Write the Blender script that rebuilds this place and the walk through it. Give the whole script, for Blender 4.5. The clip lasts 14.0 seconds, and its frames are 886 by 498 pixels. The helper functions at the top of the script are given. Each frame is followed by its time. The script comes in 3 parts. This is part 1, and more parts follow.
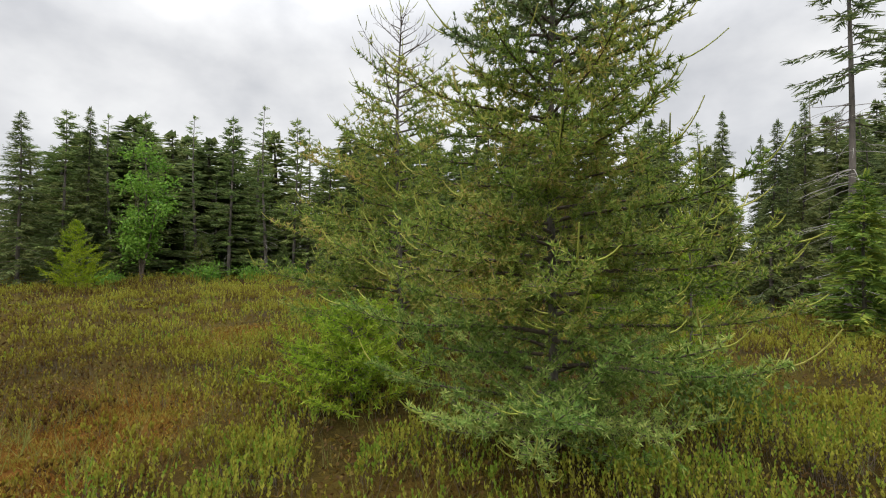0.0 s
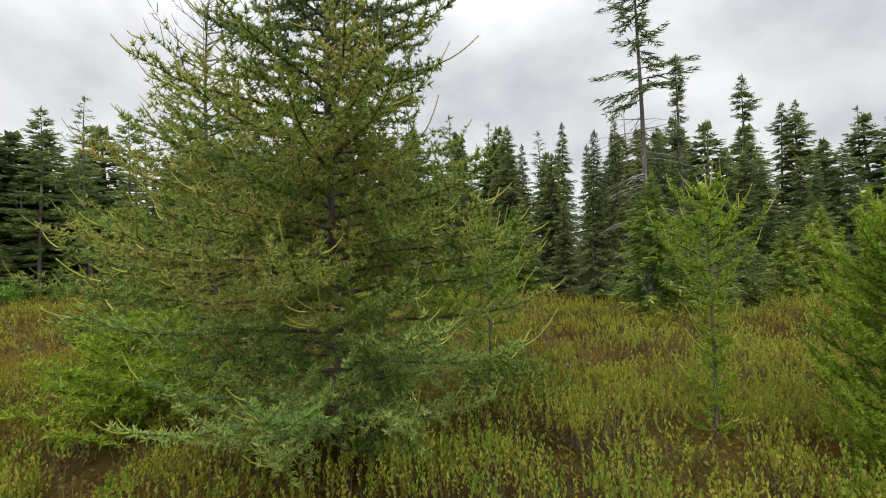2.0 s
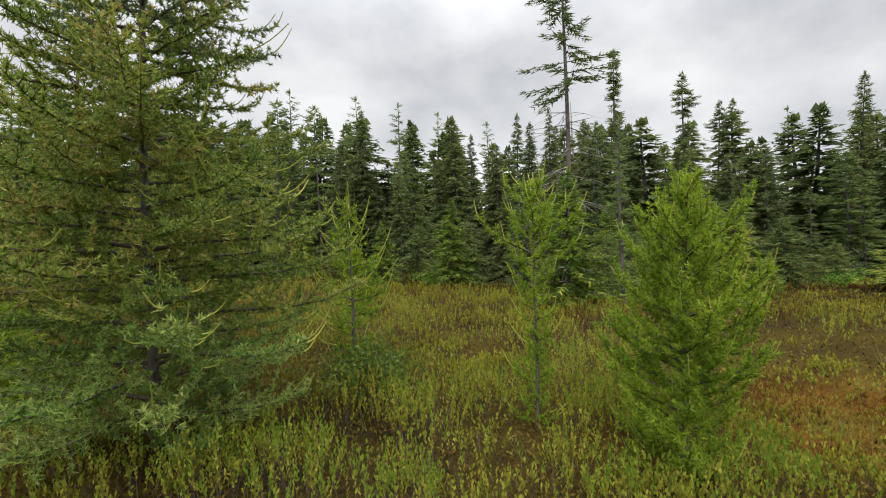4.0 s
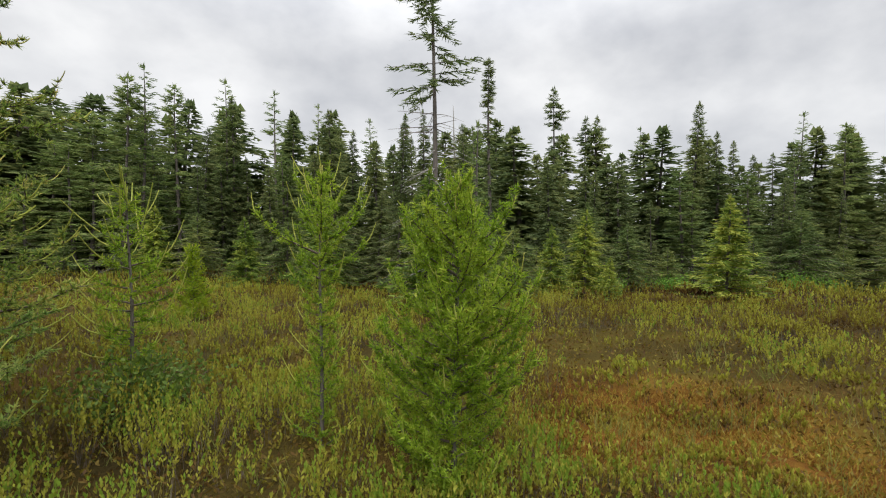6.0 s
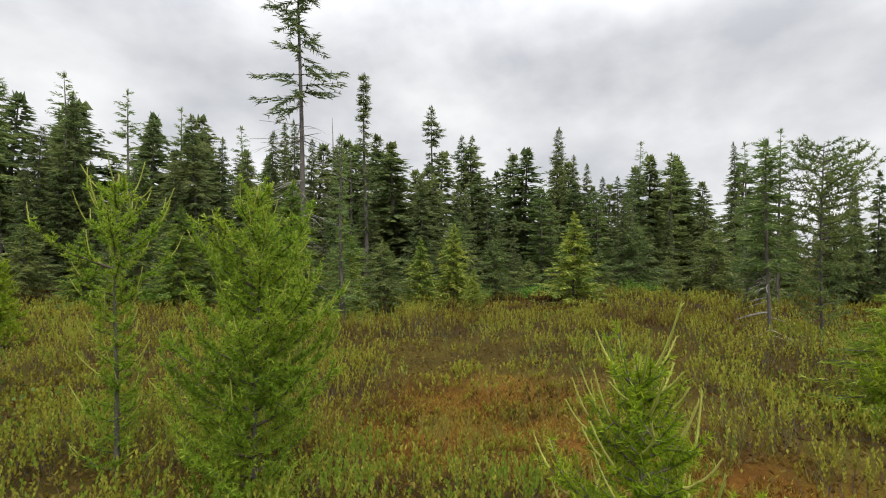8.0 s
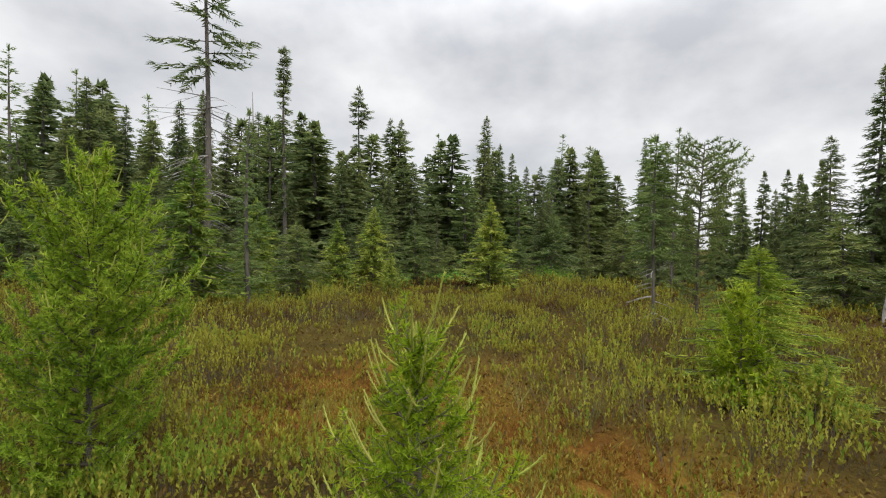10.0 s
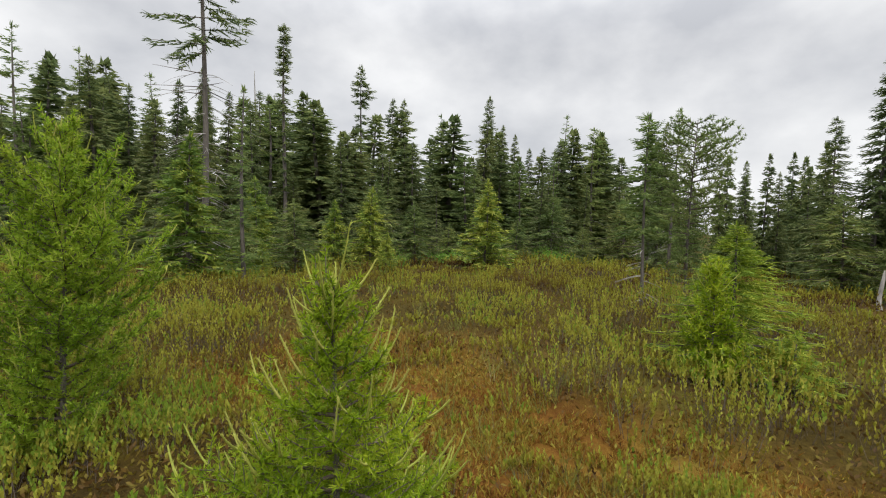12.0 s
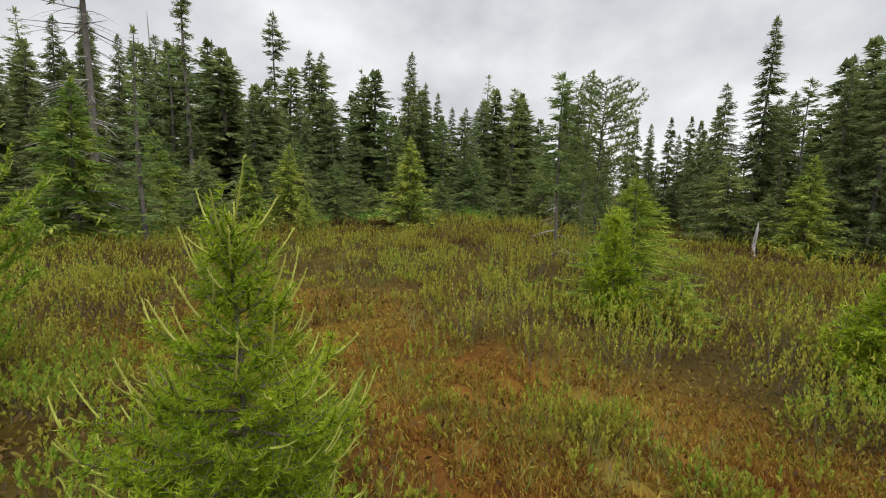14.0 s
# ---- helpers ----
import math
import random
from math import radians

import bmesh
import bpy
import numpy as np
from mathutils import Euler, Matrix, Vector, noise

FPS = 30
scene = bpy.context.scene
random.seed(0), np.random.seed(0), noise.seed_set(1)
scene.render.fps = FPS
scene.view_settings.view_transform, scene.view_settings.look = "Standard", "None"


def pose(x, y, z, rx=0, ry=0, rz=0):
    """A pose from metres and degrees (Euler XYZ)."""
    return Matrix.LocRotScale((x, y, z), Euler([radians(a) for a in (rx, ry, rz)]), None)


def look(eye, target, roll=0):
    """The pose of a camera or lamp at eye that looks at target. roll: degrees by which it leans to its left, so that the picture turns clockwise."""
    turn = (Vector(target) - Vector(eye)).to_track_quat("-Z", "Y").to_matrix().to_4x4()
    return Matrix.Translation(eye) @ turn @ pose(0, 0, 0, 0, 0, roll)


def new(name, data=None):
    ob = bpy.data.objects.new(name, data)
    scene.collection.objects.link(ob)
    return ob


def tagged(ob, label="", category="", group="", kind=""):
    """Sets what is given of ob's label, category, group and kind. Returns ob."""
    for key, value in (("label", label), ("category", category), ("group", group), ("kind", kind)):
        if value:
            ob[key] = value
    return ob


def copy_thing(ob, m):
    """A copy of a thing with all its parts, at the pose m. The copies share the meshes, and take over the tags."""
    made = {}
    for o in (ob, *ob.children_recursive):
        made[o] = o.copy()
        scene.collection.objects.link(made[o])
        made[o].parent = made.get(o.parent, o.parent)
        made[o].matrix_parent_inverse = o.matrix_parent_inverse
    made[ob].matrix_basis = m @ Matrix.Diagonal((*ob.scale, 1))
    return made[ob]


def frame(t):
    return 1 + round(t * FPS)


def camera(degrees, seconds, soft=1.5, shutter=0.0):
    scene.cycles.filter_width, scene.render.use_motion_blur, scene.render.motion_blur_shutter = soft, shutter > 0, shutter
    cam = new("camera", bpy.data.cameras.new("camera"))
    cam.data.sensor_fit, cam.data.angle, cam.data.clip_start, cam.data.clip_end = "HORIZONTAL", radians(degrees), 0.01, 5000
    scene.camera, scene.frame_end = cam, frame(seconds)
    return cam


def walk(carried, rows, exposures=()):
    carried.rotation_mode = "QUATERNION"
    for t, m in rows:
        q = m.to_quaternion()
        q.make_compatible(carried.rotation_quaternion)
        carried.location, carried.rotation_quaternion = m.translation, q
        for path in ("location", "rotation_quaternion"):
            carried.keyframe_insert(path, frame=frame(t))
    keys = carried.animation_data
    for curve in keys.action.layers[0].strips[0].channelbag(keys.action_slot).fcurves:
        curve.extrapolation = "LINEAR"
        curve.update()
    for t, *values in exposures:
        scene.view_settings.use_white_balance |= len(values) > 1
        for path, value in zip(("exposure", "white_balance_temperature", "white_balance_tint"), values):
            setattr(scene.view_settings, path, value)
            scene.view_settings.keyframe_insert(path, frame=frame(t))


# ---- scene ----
cam = camera(87.6, 14.0, soft=1.1)
METRES, EYE, TILT, LEAN, TURN = 4.0, 1.5, 0.0, 0.0, 0.0
ROWS = [
    (0.0, 0.0, 0.0, 0.0, 0.0, 0.0, -0.0),
    (0.5, 0.0222, -0.0107, -0.0047, -3.68, 1.08, 0.58),
    (1.0, 0.0602, -0.0218, -0.0065, -8.56, 1.26, 1.22),
    (1.5, 0.1155, -0.0138, -0.0042, -12.2, 1.55, 1.35),
    (2.0, 0.1701, -0.0094, -0.014, -14.82, 0.25, 2.0),
    (2.5, 0.2393, -0.0358, -0.0147, -15.7, -0.76, 2.2),
    (5.0, 0.5298, -0.0873, -0.0134, -22.67, -1.41, -0.06),
    (5.5, 0.582, -0.0905, -0.0149, -26.78, -1.28, -0.2),
    (6.0, 0.6323, -0.0968, -0.0162, -30.19, -1.31, -0.46),
    (6.5, 0.658, -0.1127, -0.0157, -33.32, -0.9, -0.05),
    (7.0, 0.678, -0.1416, -0.0121, -33.64, -0.38, 0.13),
    (7.5, 0.7029, -0.1776, -0.0154, -36.55, 0.1, -0.12),
    (8.0, 0.7211, -0.2047, -0.0158, -43.22, 0.38, -0.18),
    (8.5, 0.7403, -0.2245, -0.0177, -51.26, -0.42, -1.04),
    (11.0, 0.821, -0.3149, -0.0358, -49.68, -1.88, -1.88),
    (11.5, 0.8255, -0.3302, -0.0412, -48.6, -2.34, -2.04),
    (12.0, 0.831, -0.342, -0.0459, -49.97, -3.26, -1.93),
    (12.5, 0.8337, -0.3486, -0.0523, -52.19, -4.58, -1.8),
    (13.0, 0.8347, -0.3519, -0.0557, -55.0, -5.51, -1.97),
    (13.5, 0.8353, -0.3562, -0.0612, -57.21, -6.48, -1.8),
    (14.0, 0.8365, -0.3584, -0.064, -59.12, -7.61, -1.74),
]
walk(cam, [(t, pose(0, 0, EYE, TILT, LEAN, TURN) @ pose(METRES * x, METRES * y, METRES * z, 90 + pitch, roll, yaw)) for t, x, y, z, yaw, pitch, roll in ROWS])
scene.cycles.max_bounces = 5

# ---------------------------------------------------------------- light
world = bpy.data.worlds.new("overcast_sky")
scene.world = world
world.use_nodes = True
wt = world.node_tree
wt.nodes.clear()


def node(tree, kind, **values):
    n = tree.nodes.new(kind)
    for key, value in values.items():
        n.inputs[key.replace("_", " ")].default_value = value
    return n


w_out = wt.nodes.new("ShaderNodeOutputWorld")
w_bg = node(wt, "ShaderNodeBackground", Strength=1.0)
sky = wt.nodes.new("ShaderNodeTexSky")
sky.sky_type, sky.sun_disc = "NISHITA", False
sky.sun_elevation, sky.sun_rotation = radians(48), radians(207)
sky_dim = wt.nodes.new("ShaderNodeVectorMath")
sky_dim.operation = "SCALE"
sky_dim.inputs["Scale"].default_value = 0.1
w_co = wt.nodes.new("ShaderNodeTexCoord")
w_map = node(wt, "ShaderNodeMapping", Scale=(1.0, 1.0, 1.6))
w_n1 = node(wt, "ShaderNodeTexNoise", Scale=3.0, Detail=8.0, Roughness=0.5, Distortion=0.0)
w_ramp = wt.nodes.new("ShaderNodeValToRGB")
w_ramp.color_ramp.elements[0].position, w_ramp.color_ramp.elements[0].color = 0.34, (0.58, 0.592, 0.625, 1)
w_ramp.color_ramp.elements[1].position, w_ramp.color_ramp.elements[1].color = 0.62, (0.97, 0.97, 0.972, 1)
w_mix = wt.nodes.new("ShaderNodeMix")
w_mix.data_type = "RGBA"
w_mix.inputs["Factor"].default_value = 0.93
wt.links.new(w_co.outputs["Generated"], w_map.inputs["Vector"])
wt.links.new(w_map.outputs["Vector"], w_n1.inputs["Vector"])
wt.links.new(w_n1.outputs["Fac"], w_ramp.inputs["Fac"])
wt.links.new(sky.outputs["Color"], sky_dim.inputs[0])
wt.links.new(sky_dim.outputs["Vector"], w_mix.inputs["A"])
wt.links.new(w_ramp.outputs["Color"], w_mix.inputs["B"])
wt.links.new(w_mix.outputs["Result"], w_bg.inputs["Color"])
# an overcast sky is brightest overhead
w_sep = wt.nodes.new("ShaderNodeSeparateXYZ")
w_up = wt.nodes.new("ShaderNodeMapRange")
w_up.interpolation_type = "SMOOTHSTEP"
for slot, value in (("From Min", 0.32), ("From Max", 1.0), ("To Min", 1.02), ("To Max", 4.4)):
    w_up.inputs[slot].default_value = value
wt.links.new(w_co.outputs["Generated"], w_sep.inputs[0])
wt.links.new(w_sep.outputs["Z"], w_up.inputs["Value"])
wt.links.new(w_up.outputs["Result"], w_bg.inputs["Strength"])
wt.links.new(w_bg.outputs["Background"], w_out.inputs["Surface"])

sun_data = bpy.data.lights.new("sun", "SUN")
sun_data.energy, sun_data.angle, sun_data.color = 1.9, radians(35), (1.0, 0.95, 0.86)
sun = new("sun", sun_data)
sun.matrix_basis = look((-12, -24, 30), (0, 0, 0))

# ---------------------------------------------------------------- materials


def ramp_of(tree, stops):
    r = tree.nodes.new("ShaderNodeValToRGB")
    el = r.color_ramp.elements
    while len(el) < len(stops):
        el.new(0.5)
    for e, (p, c) in zip(el, stops):
        e.position, e.color = p, (*c, 1)
    return r


def foliage(name, stops, patch=0.6, rough=0.6, thru=0.3, spread=0.5, age=""):
    """Leaves and needles: each one takes its own tone, shifted by patches of a metre or so, or by its age where the mesh carries that; light shines through."""
    m = bpy.data.materials.new(name)
    m.use_nodes = True
    t = m.node_tree
    bsdf = t.nodes["Principled BSDF"]
    bsdf.inputs["Roughness"].default_value = rough
    bsdf.inputs["Specular IOR Level"].default_value = 0.15
    geo = t.nodes.new("ShaderNodeNewGeometry")
    info = t.nodes.new("ShaderNodeObjectInfo")
    n = node(t, "ShaderNodeTexNoise", Scale=patch, Detail=4.0, Roughness=0.65)
    t.links.new(geo.outputs["Position"], n.inputs["Vector"])
    a = t.nodes.new("ShaderNodeMath")
    a.operation = "MULTIPLY_ADD"
    a.inputs[1].default_value, a.inputs[2].default_value = spread, -spread / 2
    t.links.new(geo.outputs["Random Per Island"], a.inputs[0])
    o = t.nodes.new("ShaderNodeMath")
    o.operation = "MULTIPLY_ADD"
    o.inputs[1].default_value, o.inputs[2].default_value = 0.24, -0.12
    t.links.new(info.outputs["Random"], o.inputs[0])
    b = t.nodes.new("ShaderNodeMath")
    b.operation = "ADD"
    t.links.new(a.outputs[0], b.inputs[0])
    t.links.new(o.outputs[0], b.inputs[1])
    c = t.nodes.new("ShaderNodeMath")
    c.operation = "ADD"
    t.links.new(b.outputs[0], c.inputs[0])
    t.links.new(n.outputs["Fac"], c.inputs[1])
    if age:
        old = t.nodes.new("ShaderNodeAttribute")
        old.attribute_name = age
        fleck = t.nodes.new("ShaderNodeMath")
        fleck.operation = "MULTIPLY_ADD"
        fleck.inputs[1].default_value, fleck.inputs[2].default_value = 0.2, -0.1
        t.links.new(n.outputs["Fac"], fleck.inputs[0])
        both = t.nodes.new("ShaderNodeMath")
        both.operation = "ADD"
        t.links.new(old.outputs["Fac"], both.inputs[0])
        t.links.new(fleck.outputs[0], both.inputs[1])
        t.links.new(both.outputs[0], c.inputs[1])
    r = ramp_of(t, stops)
    t.links.new(c.outputs[0], r.inputs["Fac"])
    t.links.new(r.outputs["Color"], bsdf.inputs["Base Color"])
    tr = t.nodes.new("ShaderNodeBsdfTranslucent")
    t.links.new(r.outputs["Color"], tr.inputs["Color"])
    mix = node(t, "ShaderNodeMixShader", Fac=thru)
    t.links.new(bsdf.outputs[0], mix.inputs[1])
    t.links.new(tr.outputs[0], mix.inputs[2])
    t.links.new(mix.outputs[0], t.nodes["Material Output"].inputs["Surface"])
    return m


def bark(name, dark, light, scale=14.0):
    m = bpy.data.materials.new(name)
    m.use_nodes = True
    t = m.node_tree
    bsdf = t.nodes["Principled BSDF"]
    bsdf.inputs["Roughness"].default_value = 0.9
    geo = t.nodes.new("ShaderNodeNewGeometry")
    mp = node(t, "ShaderNodeMapping", Scale=(1.0, 1.0, 0.35))
    n = node(t, "ShaderNodeTexNoise", Scale=scale, Detail=6.0, Roughness=0.7)
    n2 = node(t, "ShaderNodeTexNoise", Scale=2.0, Detail=2.0)
    t.links.new(geo.outputs["Position"], mp.inputs["Vector"])
    t.links.new(mp.outputs["Vector"], n.inputs["Vector"])
    t.links.new(geo.outputs["Position"], n2.inputs["Vector"])
    mix = t.nodes.new("ShaderNodeMath")
    mix.operation = "MULTIPLY_ADD"
    mix.inputs[1].default_value = 0.6
    t.links.new(n2.outputs["Fac"], mix.inputs[0])
    t.links.new(n.outputs["Fac"], mix.inputs[2])
    r = ramp_of(t, [(0.55, dark), (1.05, light)])
    t.links.new(mix.outputs[0], r.inputs["Fac"])
    t.links.new(r.outputs["Color"], bsdf.inputs["Base Color"])
    bump = node(t, "ShaderNodeBump", Strength=0.6, Distance=0.02)
    t.links.new(n.outputs["Fac"], bump.inputs["Height"])
    t.links.new(bump.outputs["Normal"], bsdf.inputs["Normal"])
    return m


M_LARCH = foliage("larch_needles", [(0.22, (0.11, 0.18, 0.038)), (0.45, (0.205, 0.285, 0.052)), (0.66, (0.33, 0.36, 0.08)), (0.82, (0.45, 0.34, 0.11))], 1.6, 0.6, 0.5)
M_LARCH_BLUE = foliage("larch_needles_bluish", [(0.25, (0.14, 0.245, 0.055)), (0.5, (0.26, 0.37, 0.085)), (0.75, (0.44, 0.49, 0.15))], 1.6, 0.6, 0.52)
M_LARCH_GREY = foliage("larch_needles_dusky", [(0.25, (0.09, 0.14, 0.06)), (0.5, (0.15, 0.22, 0.08)), (0.75, (0.26, 0.30, 0.12))], 1.6, 0.6, 0.35)
M_LARCH_BRIGHT = foliage("young_larch_needles", [(0.15, (0.12, 0.22, 0.016)), (0.5, (0.23, 0.345, 0.026)), (0.85, (0.38, 0.45, 0.05))], 1.6, 0.55, 0.48)
M_SHOOT = foliage("new_growth", [(0.2, (0.30, 0.35, 0.06)), (0.6, (0.42, 0.45, 0.10)), (0.9, (0.50, 0.44, 0.14))], 2.0, 0.55, 0.35)
M_LARCH_YELLOW = foliage("yellow_green_larch_needles", [(0.2, (0.125, 0.205, 0.009)), (0.5, (0.215, 0.315, 0.014)), (0.8, (0.36, 0.41, 0.028))], 1.8, 0.55, 0.45)
M_SPRUCE = foliage("spruce_needles", [(0.25, (0.070, 0.102, 0.038)), (0.5, (0.122, 0.160, 0.055)), (0.8, (0.205, 0.226, 0.075))], 0.7, 0.65, 0.36)
# darker copy of the fir needles: shade at the forest foot put into colour
M_FIR_SHADE = foliage("fir_needles_shade_tinted", [(0.25, (0.07, 0.11, 0.032)), (0.5, (0.12, 0.165, 0.046)), (0.8, (0.23, 0.25, 0.07))], 1.2, 0.6, 0.34)
M_FIR = foliage("fir_needles", [(0.25, (0.08, 0.14, 0.024)), (0.5, (0.16, 0.23, 0.034)), (0.78, (0.34, 0.36, 0.06))], 1.6, 0.55, 0.34)
M_FIR_BRIGHT = foliage("bright_fir_needles", [(0.25, (0.12, 0.19, 0.02)), (0.5, (0.23, 0.30, 0.03)), (0.78, (0.42, 0.44, 0.06))], 1.6, 0.55, 0.38)
M_FARLARCH = foliage("grey_larch_needles", [(0.25, (0.09, 0.14, 0.042)), (0.5, (0.15, 0.21, 0.058)), (0.8, (0.23, 0.27, 0.085))], 0.8, 0.65, 0.4)
M_BROAD = foliage("broad_leaves", [(0.2, (0.06, 0.14, 0.02)), (0.5, (0.12, 0.25, 0.03)), (0.85, (0.2, 0.33, 0.05))], 1.0, 0.5, 0.4)
M_DARKLEAF = foliage("dark_leaves", [(0.2, (0.045, 0.085, 0.016)), (0.5, (0.085, 0.14, 0.024)), (0.85, (0.15, 0.20, 0.04))], 1.0, 0.5, 0.35)
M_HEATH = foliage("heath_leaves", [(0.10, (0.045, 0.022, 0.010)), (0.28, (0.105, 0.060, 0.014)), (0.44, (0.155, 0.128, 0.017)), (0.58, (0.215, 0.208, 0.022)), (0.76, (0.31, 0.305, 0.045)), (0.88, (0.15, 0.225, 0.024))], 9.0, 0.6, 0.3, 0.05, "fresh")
M_MOSS = foliage("ochre_moss_tufts", [(0.25, (0.12, 0.042, 0.012)), (0.42, (0.20, 0.092, 0.017)), (0.58, (0.25, 0.155, 0.024)), (0.78, (0.23, 0.21, 0.034))], 1.5, 0.8, 0.2)
M_SEDGE = foliage("sedge_blades", [(0.2, (0.13, 0.15, 0.035)), (0.6, (0.20, 0.22, 0.055)), (0.9, (0.30, 0.25, 0.12))], 0.8, 0.6, 0.3)
M_BARK = bark("grey_brown_bark", (0.04, 0.036, 0.032), (0.14, 0.122, 0.105))
M_TWIG = bark("dark_twig_bark", (0.045, 0.036, 0.028), (0.13, 0.10, 0.075), 30)
M_DEAD = bark("weathered_dead_wood", (0.15, 0.14, 0.13), (0.38, 0.36, 0.33), 20)

M_GROUND = bpy.data.materials.new("sphagnum_and_peat")
M_GROUND.use_nodes = True
gt = M_GROUND.node_tree
g_bsdf = gt.nodes["Principled BSDF"]
g_bsdf.inputs["Roughness"].default_value = 1.0
g_bsdf.inputs["Specular IOR Level"].default_value = 0.03
g_geo = gt.nodes.new("ShaderNodeNewGeometry")
g_n1 = node(gt, "ShaderNodeTexNoise", Scale=0.5, Detail=5.0, Roughness=0.6)
g_n2 = node(gt, "ShaderNodeTexNoise", Scale=26.0, Detail=4.0, Roughness=0.7)
g_add = gt.nodes.new("ShaderNodeMath")
g_add.operation = "MULTIPLY_ADD"
g_add.inputs[1].default_value = 0.5
gt.links.new(g_geo.outputs["Position"], g_n1.inputs["Vector"])
gt.links.new(g_geo.outputs["Position"], g_n2.inputs["Vector"])
gt.links.new(g_n2.outputs["Fac"], g_add.inputs[0])
gt.links.new(g_n1.outputs["Fac"], g_add.inputs[2])
g_ramp = ramp_of(gt, [(0.45, (0.018, 0.014, 0.007)), (0.62, (0.036, 0.027, 0.009)), (0.78, (0.062, 0.046, 0.011)), (0.95, (0.075, 0.07, 0.014))])
gt.links.new(g_add.outputs[0], g_ramp.inputs["Fac"])
g_moss = ramp_of(gt, [(0.5, (0.045, 0.018, 0.007)), (0.68, (0.09, 0.038, 0.009)), (0.82, (0.125, 0.066, 0.012)), (1.0, (0.14, 0.11, 0.02))])
gt.links.new(g_add.outputs[0], g_moss.inputs["Fac"])
g_where = gt.nodes.new("ShaderNodeAttribute")
g_where.attribute_name = "moss"
g_mix = gt.nodes.new("ShaderNodeMix")
g_mix.data_type = "RGBA"
gt.links.new(g_where.outputs["Fac"], g_mix.inputs["Factor"])
gt.links.new(g_ramp.outputs["Color"], g_mix.inputs["A"])
gt.links.new(g_moss.outputs["Color"], g_mix.inputs["B"])
gt.links.new(g_mix.outputs["Result"], g_bsdf.inputs["Base Color"])
g_bump = node(gt, "ShaderNodeBump", Strength=1.0, Distance=0.03)
gt.links.new(g_n2.outputs["Fac"], g_bump.inputs["Height"])
gt.links.new(g_bump.outputs["Normal"], g_bsdf.inputs["Normal"])

# ---------------------------------------------------------------- mesh tools


def mesh_of(name, verts, faces, material):
    me = bpy.data.meshes.new(name)
    faces = np.asarray(faces, dtype=np.int32)
    n, k = faces.shape
    me.vertices.add(len(verts))
    me.vertices.foreach_set("co", np.asarray(verts, dtype=np.float32).ravel())
    me.loops.add(n * k)
    me.loops.foreach_set("vertex_index", faces.ravel())
    me.polygons.add(n)
    me.polygons.foreach_set("loop_start", np.arange(0, n * k, k, dtype=np.int32))
    me.update(calc_edges=True)
    me.materials.append(material)
    return me


def part(name, data, parent, label=""):
    ob = new(name, data)
    ob.parent = parent
    if label:
        tagged(ob, label)
    return ob


def join(pieces):
    vs, fs, n = [], [], 0
    for v, f in pieces:
        vs.append(v)
        fs.append(f + n)
        n += len(v)
    return np.concatenate(vs), np.concatenate(fs)


def unit(a):
    return a / np.maximum(np.linalg.norm(a, axis=-1, keepdims=True), 1e-9)


def tube(points, radii, sides=5):
    """A tapered tube of quads along a line of points."""
    p = np.asarray(points, float)
    d = unit(np.gradient(p, axis=0))
    ref = np.array([0.0, 0.0, 1.0]) if abs(d[0][2]) < 0.8 else np.array([1.0, 0.0, 0.0])
    a = unit(np.cross(d, ref))
    b = np.cross(d, a)
    ang = np.arange(sides) / sides * 2 * np.pi
    ring = np.cos(ang)[None, :, None] * a[:, None] + np.sin(ang)[None, :, None] * b[:, None]
    v = (p[:, None] + ring * np.asarray(radii)[:, None, None]).reshape(-1, 3)
    i, j = np.meshgrid(np.arange(len(p) - 1), np.arange(sides), indexing="ij")
    j2 = (j + 1) % sides
    f = np.stack([i * sides + j, i * sides + j2, (i + 1) * sides + j2, (i + 1) * sides + j], -1).reshape(-1, 4)
    return v, f


def slivers(rng, base, way, length, width):
    """One pointed triangle for each base point: a needle or a spray of needles."""
    base, way = np.asarray(base), unit(np.asarray(way))
    n = len(base)
    side = unit(np.cross(way, rng.normal(size=(n, 3)))) * (np.asarray(width) * np.ones(n))[:, None] / 2
    tip = base + way * (np.asarray(length) * np.ones(n))[:, None]
    v = np.stack([base - side, base + side, tip], 1).reshape(-1, 3)
    return v, np.arange(3 * n).reshape(-1, 3)


def leaves(rng, base, way, length, width):
    """One lozenge-shaped leaf, folded along nothing, for each base point."""
    base, way = np.asarray(base), unit(np.asarray(way))
    n = len(base)
    length, width = np.asarray(length) * np.ones(n), np.asarray(width) * np.ones(n)
    side = unit(np.cross(way, rng.normal(size=(n, 3)))) * width[:, None] / 2
    mid = base + way * length[:, None] * 0.55
    v = np.stack([base, mid - side, base + way * length[:, None], mid + side], 1).reshape(-1, 3)
    return v, np.arange(4 * n).reshape(-1, 4)


def grain(x, y, size, seed):
    """Smooth random field between 0 and 1 with features of that size."""
    x, y = np.asarray(x, float) / size, np.asarray(y, float) / size
    i, j = np.floor(x), np.floor(y)
    fx, fy = x - i, y - j
    fx, fy = fx * fx * (3 - 2 * fx), fy * fy * (3 - 2 * fy)

    def at(a, b):
        s = np.sin(a * 127.1 + b * 311.7 + seed * 74.7) * 43758.5453
        return s - np.floor(s)

    return (at(i, j) * (1 - fx) + at(i + 1, j) * fx) * (1 - fy) + (at(i, j + 1) * (1 - fx) + at(i + 1, j + 1) * fx) * fy


def bump(x, y, cx, cy, r):
    return np.exp(-((x - cx) ** 2 + (y - cy) ** 2) / (r * r))


